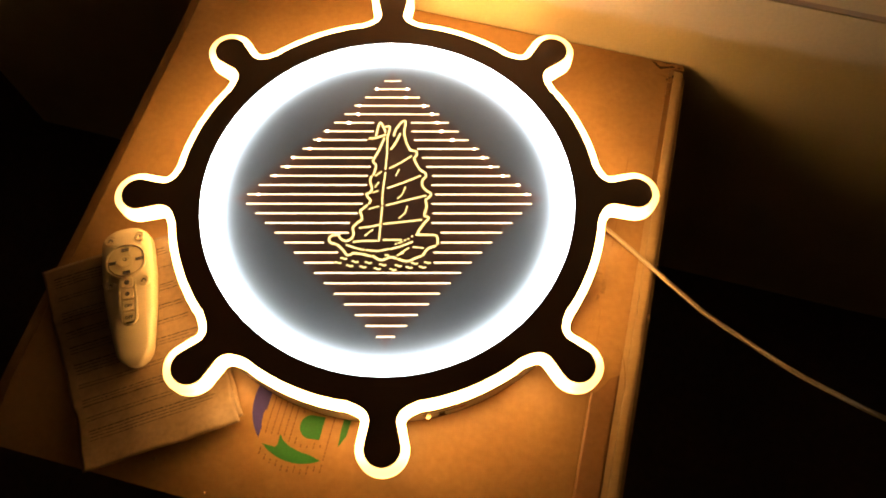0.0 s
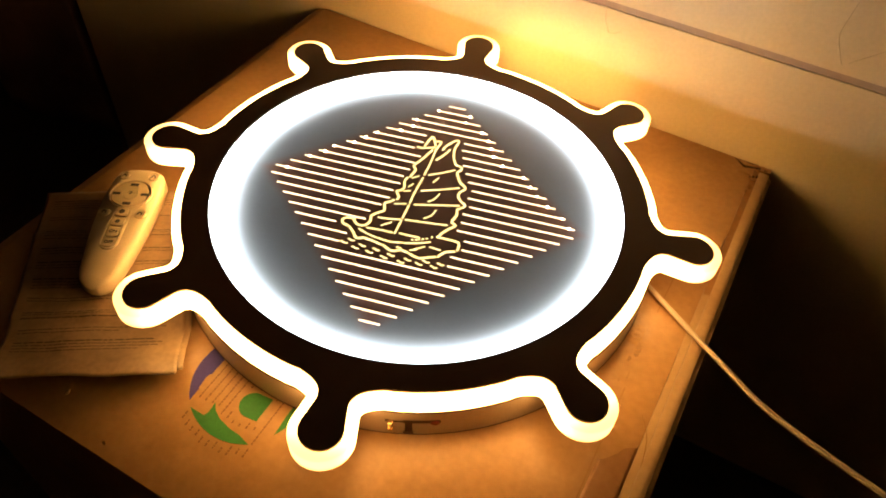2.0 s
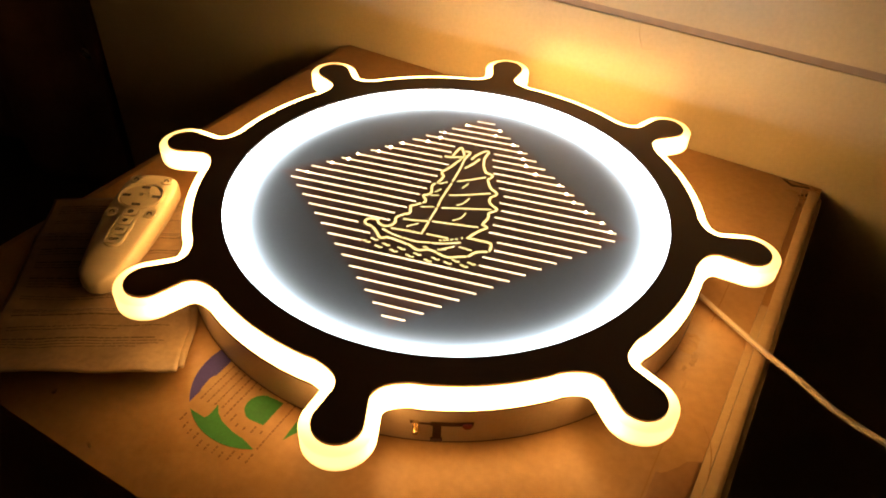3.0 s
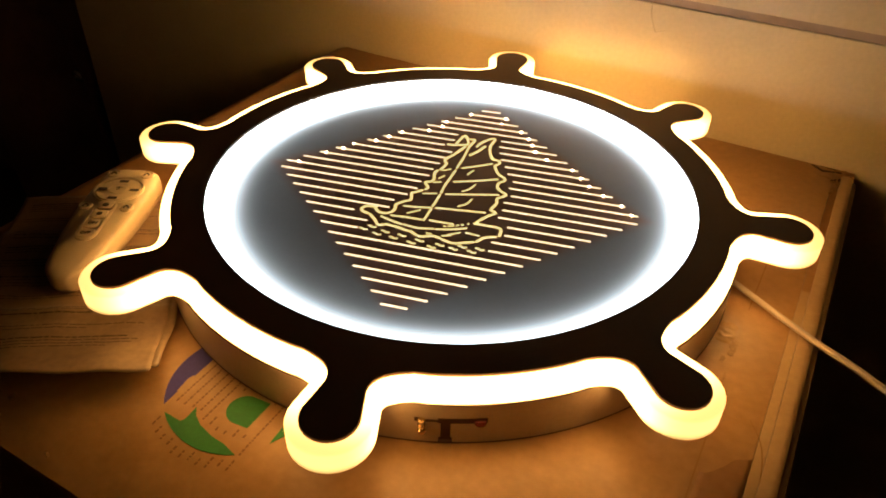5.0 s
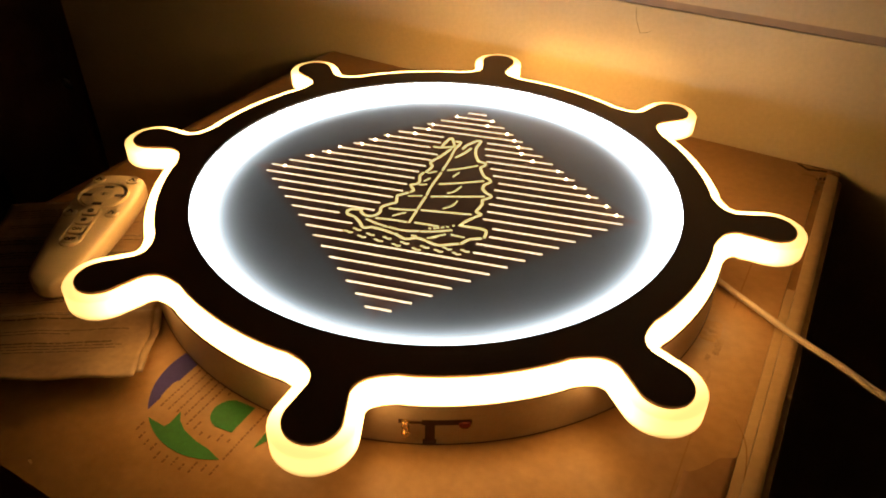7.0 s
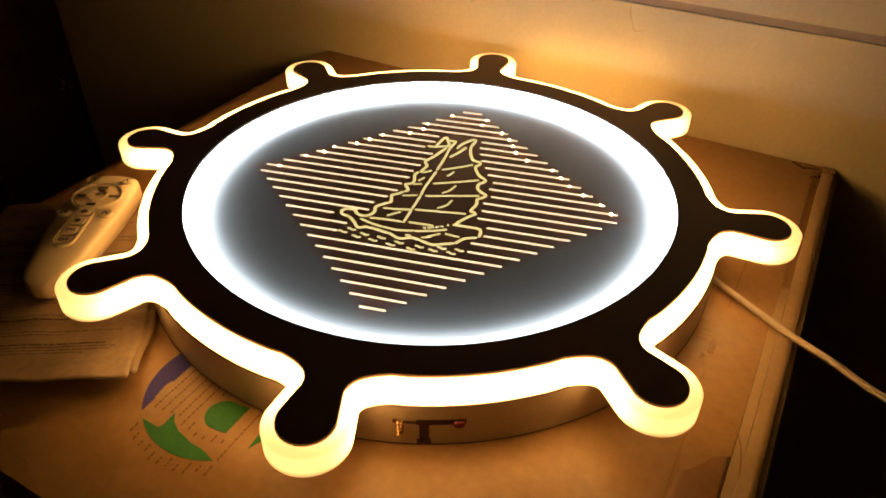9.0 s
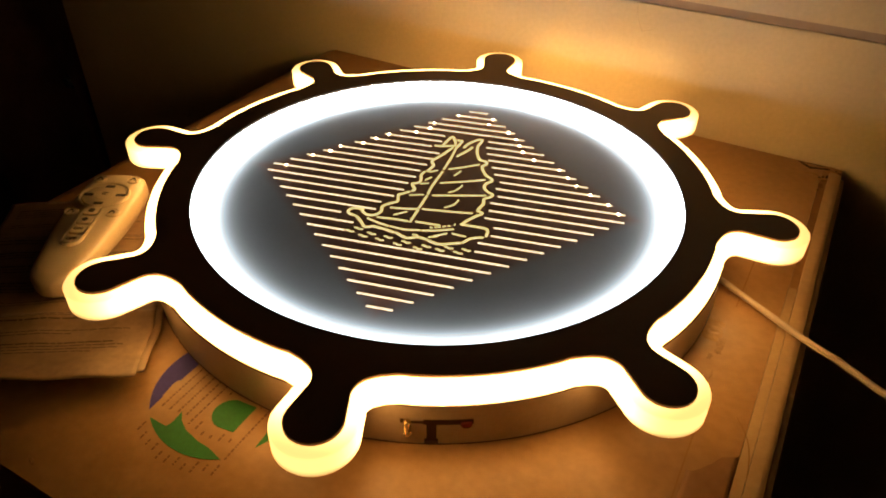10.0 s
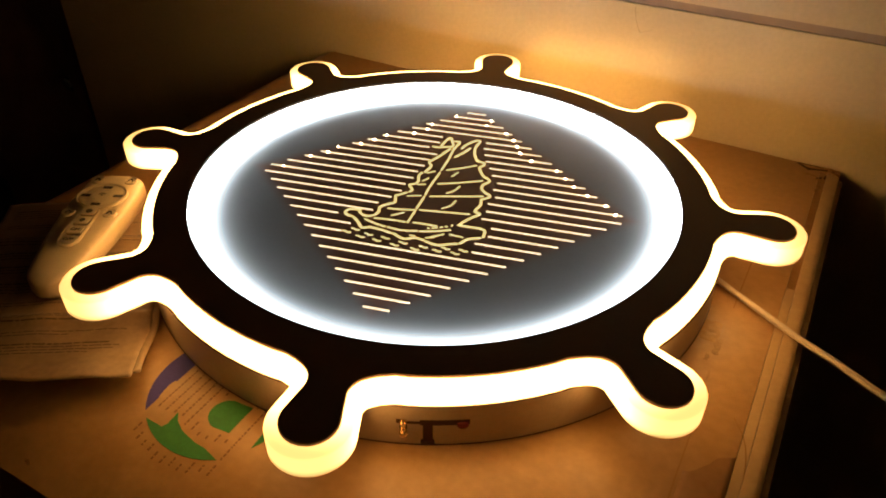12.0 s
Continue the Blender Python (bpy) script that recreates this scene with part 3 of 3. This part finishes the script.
stroke((45, -46), (44, -38), (34, -37), (26, -37), wide=0.0019)
stroke((-20, 65), (-15, 65), (-5, 69), wide=0.0019)
stroke((-14, 68), (-12, 79), (-10, 83), (-7, 77), (-5, 72), wide=0.0019)
stroke((-5, 78), (-1, 78), (-2, 71), (-3, 66), wide=0.0019)
stroke((3, 68), (5, 75), (11, 84), (14, 84), (14, 80), (13, 72), (15, 61), (19, 52), wide=0.0019)
stroke((9, 70), (6, 62), (1, 53), wide=0.0019)
stroke((19, 52), (25, 50), (25, 46), (23, 42), (27, 33), (30, 29), wide=0.0019)
stroke((31, 29), (34, 26), (34, 23), (31, 19), (31, 13), (34, 9), wide=0.0019)
stroke((35, 8), (39, 5), (37, 1), (34, -2), (35, -8), (33, -16), wide=0.0019)
stroke((33, -18), (37, -20), (34, -24), (31, -28), (28, -33), (27, -36), wide=0.0019)
stroke((-3, 65), (-3, 48), (-4, 31))
stroke((-4, 27), (-6, 5), (-6, -6))
stroke((-6, -9), (-7, -25))
stroke((-7, -28), (-8, -43))
stroke((0, 32), (10, 38), (20, 45))
stroke((-1, 11), (14, 17), (29, 24))
stroke((-2, -7), (16, -2), (34, 3))
stroke((-4, -26), (14, -24), (30, -22))
stroke((-26, -30), (-17, -29), (-8, -27))
stroke((-18, -11), (-9, -8), wide=0.0011)
stroke((-15, 6), (-10, 8), wide=0.0011)
stroke((-13, 24), (-8, 28), wide=0.0011)
stroke((-13, 12), (-10, 17), wide=0.0011)
stroke((-21, -38), (-14, -32), wide=0.0011)
stroke((9, 31), (6, 24), wide=0.0011)
stroke((15, 12), (12, 4), (8, 0), wide=0.0011)
stroke((17, -8), (15, -15), (10, -20), wide=0.0011)
stroke((-31, -44), (-20, -43), (-10, -43))
stroke((-4, -42), (12, -42))
stroke((-37, -47), (-29, -50), (-21, -52))
stroke((-19, -52), (-9, -53), (1, -51))
stroke((3, -51), (13, -48), (22, -44))
stroke((23, -49), (32, -50), wide=0.0012)
stroke((12, -55), (19, -50), wide=0.0012)
stroke((9, -57), (14, -55), wide=0.0012)
stroke((-2, -57), (1, -57), wide=0.0012)
stroke((7, -46), (8, -46), wide=0.0012)
stroke((10, -45), (11, -45), wide=0.0012)
stroke((12, -44), (13, -44), wide=0.0012)
stroke((15, -43), (16, -42), wide=0.0012)
stroke((18, -41), (19, -41), wide=0.0012)
stroke((22, -39), (22, -38), wide=0.0012)
WAVES = ((-38.9, -60.2), (-43.6, -64.3), (-28.6, -63.4), (-33.2, -67.3), (-16.7, -64.3), (-21.3, -68.4), (-3.9, -66.5), (-8.5, -70.2),
         (10.0, -67.3), (5.4, -71.1), (24.4, -65.0), (19.6, -68.9), (36.0, -64.3), (31.5, -68.6))
for x, y in WAVES:
    stroke((x - 2.6, y + 0.5), (x - 1.2, y + 0.5), (x + 0.6, y - 0.6), (x + 2.6, y - 0.1), wide=0.0013)

# small glowing discs put in for sparkling reflections near the engraving's upper edges
glints = random.Random(4)
for row in range(2, 15):
    y = 0.1315 - PITCH * (row - 1)
    reach = 0.0070 + 0.0095 * (row - 1)
    for side in (-1, 1):
        if glints.random() < 0.85:
            x = side * (reach - min(glints.uniform(0.0, 0.016), 0.5 * reach))
            part("glint_disc", prism(circle(x, y, glints.uniform(0.0007, 0.0011), n=10), PANEL_Z, PANEL_Z + 0.0008), GLINT, panel)

# ---- the mains cable ----
cable = thing("power_cable", pose(0, 0, 0), "thin white power cable running off the carton", "cable")
part("cord", tube(spline([(0.188, 0.004, 0.003), (0.208, -0.018, 0.0032), (0.2455, -0.058, 0.0045), (0.264, -0.081, 0.009), (0.285, -0.1035, 0.0105), (0.307, -0.1258, 0.0175), (0.340, -0.1628, 0.0370), (0.373, -0.1890, 0.0480), (0.402, -0.2070, 0.0520), (0.50, -0.250, 0.038), (0.66, -0.29, -0.07), (0.82, -0.30, -0.33), (0.90, -0.32, GROUND + 0.003), (1.15, -0.5, GROUND + 0.003)], 10), 0.0021, 12), CABLE, cable, smooth=True)

# ---- the printed leaflet ----
leaflet = thing("instruction_leaflet", pose(-0.3210, -0.0620, 0.0, 0, 0, 19.0), "creased printed instruction leaflet lying under the remote", "leaflet")
PW, PH, SKEW = 0.130, 0.195, -0.07


def paper_height(x, y, lift):
    s, t = x / PW, -y / PH
    z = 0.0028 + lift + 0.0021 * noise.noise((x * 22, y * 22, 3.0)) + 0.0009 * noise.noise((x * 70, y * 50, 1.0))
    z += 0.0045 * max(0, s - 0.6) * max(0, t - 0.55) * 4
    z += 0.0016 * math.exp(-((t - 0.27) / 0.02) ** 2) + 0.0022 * math.exp(-((t - 0.70) / 0.018) ** 2)
    z += 0.008 * (max(0.0, t - 0.72) / 0.28) ** 1.5 * (1.25 - 0.75 * s)
    return z + 0.001 * (1 - abs(2 * s - 1))


def leaf(x0, x1, y0, y1, lift, skew=0.0):
    nx, ny = 40, 56
    bm = bmesh.new()
    tops, lows = [], []
    for j in range(ny + 1):
        for rows, down in ((tops, 0.0), (lows, 0.00025)):
            row = []
            for i in range(nx + 1):
                x, y = x0 + (x1 - x0) * i / nx, y0 + (y1 - y0) * j / ny
                row.append(bm.verts.new((x + skew * y + 0.0015 * noise.noise((y * 30, 2.0, 8.0)), y + 0.0012 * noise.noise((x * 30, 5.0, 1.0)), paper_height(x, y, lift) - down)))
            rows.append(row)
    for g in (tops, lows):
        for j in range(ny):
            for i in range(nx):
                bm.faces.new((g[j][i], g[j][i + 1], g[j + 1][i + 1], g[j + 1][i]))
    rim = [(0, i) for i in range(nx)] + [(j, nx) for j in range(ny)] + [(ny, i) for i in range(nx, 0, -1)] + [(j, 0) for j in range(ny, 0, -1)]
    for (ja, ia), (jb, ib) in zip(rim, rim[1:] + rim[:1]):
        bm.faces.new((tops[ja][ia], tops[jb][ib], lows[jb][ib], lows[ja][ia]))
    return bm


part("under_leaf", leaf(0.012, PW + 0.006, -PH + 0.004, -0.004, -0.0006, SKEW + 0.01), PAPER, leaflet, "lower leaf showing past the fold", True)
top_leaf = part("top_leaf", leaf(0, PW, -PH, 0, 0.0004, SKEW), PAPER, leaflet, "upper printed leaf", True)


def print_line(words, y, tall):
    bm = bmesh.new()
    for x0, x1 in words:
        n = max(1, int((x1 - x0) / 0.004))
        rows = []
        for i in range(n + 1):
            x = x0 + (x1 - x0) * i / n
            rows.append([bm.verts.new((x + SKEW * (y + d), y + d, paper_height(x, y + d, 0.0004) + 0.00025)) for d in (-tall / 2, tall / 2)])
        for a, b in zip(rows, rows[1:]):
            bm.faces.new((a[0], a[1], b[1], b[0]))
    part("printed_line", bm, PALE_INK, top_leaf)


rng = random.Random(5)
y = -0.012
for gap, count in ((0.0080, 4), (0.0110, 2), (0.0075, 4), (0.0060, 3), (0.0080, 3), (0.0075, 4), (0.0090, 2), (0.0070, 3), (0.0065, 2), (0.0065, 4)):
    for k in range(count):
        x, words = 0.009, []
        end = PW - 0.012 - (rng.uniform(0.01, 0.07) if k == count - 1 else rng.uniform(0, 0.006))
        while x < end - 0.003:
            wide = min(rng.uniform(0.002, 0.010), end - x)
            words.append((x, x + wide))
            x += wide + 0.0010
        if y > -PH + 0.008:
            print_line(words, y, 0.0011 if k == 0 and count > 2 else 0.0007)
        y -= 0.0029
    y -= gap

# ---- the remote control ----
remote = thing("remote_control", pose(-0.2290, -0.0892, 0.0050, 0, 0, 12.6), "ivory plastic remote control lying on the leaflet", "remote control")
RL, RH = 0.0660, 0.0198


def remote_half(y):
    s = (y + RL) / (2 * RL)
    w = 0.0152 + 0.0100 * math.sin(math.pi * min(1.0, s * 0.72)) ** 1.2
    end = min(1.0, max(0.0, (RL - abs(y)) / 0.017))
    return 0.91 * w * (1 - (1 - end) ** 2.6 * 0.55)


def remote_top(y):
    return RH - 0.0016 * (y / RL) ** 2 - 0.0010 * (1 - y / RL)


def remote_shell():
    rings = []
    n = 36
    ys = [-RL + 2 * RL * (0.5 - 0.5 * math.cos(math.pi * i / 40)) for i in range(41)]
    for y in ys:
        w, end = remote_half(y), min(1.0, max(0.0, (RL - abs(y)) / 0.008))
        k = (1 - (1 - end) ** 2) ** 0.5
        h = remote_top(y)
        ring = []
        for i in range(n):
            a = 2 * math.pi * i / n
            c, s = math.cos(a), math.sin(a)
            x = w * (0.4 + 0.6 * k) * math.copysign(abs(c) ** 0.42, c)
            z = h / 2 + (h / 2) * (0.35 + 0.65 * k) * math.copysign(abs(s) ** 0.36, s)
            ring.append((x * (1.0 if s > -0.3 else 0.94), y, z))
        rings.append(ring)
    return loops(rings, True, (True, True))


shell = part("shell", remote_shell(), SHELL, remote, "rounded ivory plastic shell", True)


def button(name, outline, y, rise, material, parent, label=""):
    z = remote_top(y)
    return part(name, prism(outline, z - 0.002, z + rise, 0.0005), material, parent, label)


def hoop(name, outer_line, inner_line, y, rise, material, parent):
    z = remote_top(y)
    mid = [((a + c) / 2, (b + d) / 2) for (a, b), (c, d) in zip(outer_line, inner_line)]
    part(name, loops([at(outer_line, z - 0.001), at(mid, z + rise), at(inner_line, z - 0.001)]), material, parent, smooth=True)


pad_y = 0.0305
hoop("pad_ring", circle(0, pad_y, 0.0182, 0.0172, 48), circle(0, pad_y, 0.0165, 0.0155, 48), pad_y, 0.0019, SHELL, remote)
pad = button("direction_pad", circle(0, pad_y, 0.0157, 0.0147, 48), pad_y, 0.0009, KEY, remote, "round direction pad")
hoop("centre_ring", circle(0, pad_y, 0.0076, n=32), circle(0, pad_y, 0.0063, n=32), pad_y, 0.0020, SHELL, pad)
button("centre_key", circle(0, pad_y, 0.0062, n=24), pad_y, 0.0012, KEY, pad)
for dx, dy, w, h in ((0, 0.0112, 0.0034, 0.0017), (0, -0.0112, 0.0034, 0.0017), (0.0118, 0, 0.0034, 0.0017), (-0.0118, 0, 0.0034, 0.0017)):
    button("dark_tab", [(dx - w, pad_y + dy - h), (dx + w, pad_y + dy - h), (dx + w, pad_y + dy + h), (dx - w, pad_y + dy + h)], pad_y, 0.0012, INK, pad, "dark printed tab")
for k in range(3):
    button("printed_mark", band([(-0.0028 + 0.0008 * k, pad_y + 0.0020 - 0.0013 * k), (0, pad_y + 0.0030 - 0.0013 * k), (0.0028 - 0.0008 * k, pad_y + 0.0020 - 0.0013 * k)], 0.0009), pad_y, 0.0014, INK, pad)
for x, y in ((-0.0125, 0.0530), (0.0125, 0.0530), (-0.0145, 0.0085), (0.0145, 0.0085)):
    key = button("round_key", circle(x, y, 0.0040, n=24), y, 0.0008, KEY, remote)
    hoop("key_ring", circle(x, y, 0.0050, n=24), circle(x, y, 0.0040, n=24), y, 0.0016, SHELL, key)
    button("printed_mark", band(spline([(x - 0.0016, y - 0.0008), (x - 0.0008, y + 0.0013), (x + 0.0010, y + 0.0012), (x + 0.0016, y - 0.0008)], 4), 0.0011), y, 0.0015, INK, key)


def pill(x, y0, y1, w, n=8):
    return [(x + w * math.cos(a), y1 + w * math.sin(a)) for a in [math.pi * i / n for i in range(n + 1)]] + [(x + w * math.cos(a), y0 + w * math.sin(a)) for a in [math.pi + math.pi * i / n for i in range(n + 1)]]


hoop("key_frame", pill(0, -0.0235, 0.0088, 0.0078), pill(0, -0.0235, 0.0088, 0.0061), 0, 0.0016, SHELL, remote)
for k, y in enumerate((0.0092, -0.0018, -0.0130, -0.0242)):
    key = button("square_key", [(-0.0040, y - 0.0046), (0.0040, y - 0.0046), (0.0052, y - 0.0036), (0.0055, y), (0.0052, y + 0.0036), (0.0040, y + 0.0046), (-0.0040, y + 0.0046), (-0.0052, y + 0.0036), (-0.0055, y), (-0.0052, y - 0.0036)], y, 0.0016, KEY, remote)
    z = remote_top(y) + 0.00175
    if k < 2:
        button("printed_mark", circle(0, y, 0.0026 - 0.0003 * k, n=18), y, 0.0019, INK, key)
    else:
        words = bpy.data.curves.new("lettering", "FONT")
        words.body, words.size, words.align_x, words.align_y = ("ON", "OFF")[k - 2], 0.0040, "CENTER", "CENTER"
        words.extrude, words.offset = 0.00012, 0.00014
        words.materials.append(INK)
        ob = new("lettering", words)
        ob.parent, ob.location = key, (0, y, z)

# ---- the dark corner past the end of the wall ----
drape = thing("hanging_cloth", PLACE @ pose(0, 0, GROUND), "dark brown cloth hanging in folds beside the wall", "cloth")


def folds(u, z):
    return 0.29 + 0.03 * math.sin(u * 19 + 2.0 * z) + 0.03 * noise.noise((u * 7, z * 5, 2.0)) + 0.05 * z


def drape_mesh():
    nu, nz = 70, 40
    bm = bmesh.new()
    skins = []
    for back in (0.0, 0.012):
        skins.append([[bm.verts.new((u, folds(u, z) + back, z)) for u in [-1.66 + 0.85 * i / nu for i in range(nu + 1)]] for z in [1.25 * j / nz for j in range(nz + 1)]])
    for g in skins:
        for j in range(nz):
            for i in range(nu):
                bm.faces.new((g[j][i], g[j][i + 1], g[j + 1][i + 1], g[j + 1][i]))
    rim = [(0, i) for i in range(nu)] + [(j, nu) for j in range(nz)] + [(nz, i) for i in range(nu, 0, -1)] + [(j, 0) for j in range(nz, 0, -1)]
    for (ja, ia), (jb, ib) in zip(rim, rim[1:] + rim[:1]):
        bm.faces.new((skins[0][ja][ia], skins[0][jb][ib], skins[1][jb][ib], skins[1][ja][ia]))
    return bm


part("cloth", drape_mesh(), CLOTH, drape, smooth=True)
buckle_v = folds(-0.910, 0.290)
part("buckle", loops([[(-0.910 + r0 * math.cos(a), buckle_v - d, 0.290 + 0.7 * r0 * math.sin(a)) for a in [2 * math.pi * i / 14 for i in range(14)]] for r0, d in ((0.016, -0.004), (0.016, 0.006), (0.011, 0.009), (0.009, 0.004))], True, (True, True)), plain("worn_steel", (0.6, 0.58, 0.52), 0.2, 1.0), drape, "small shiny metal buckle")
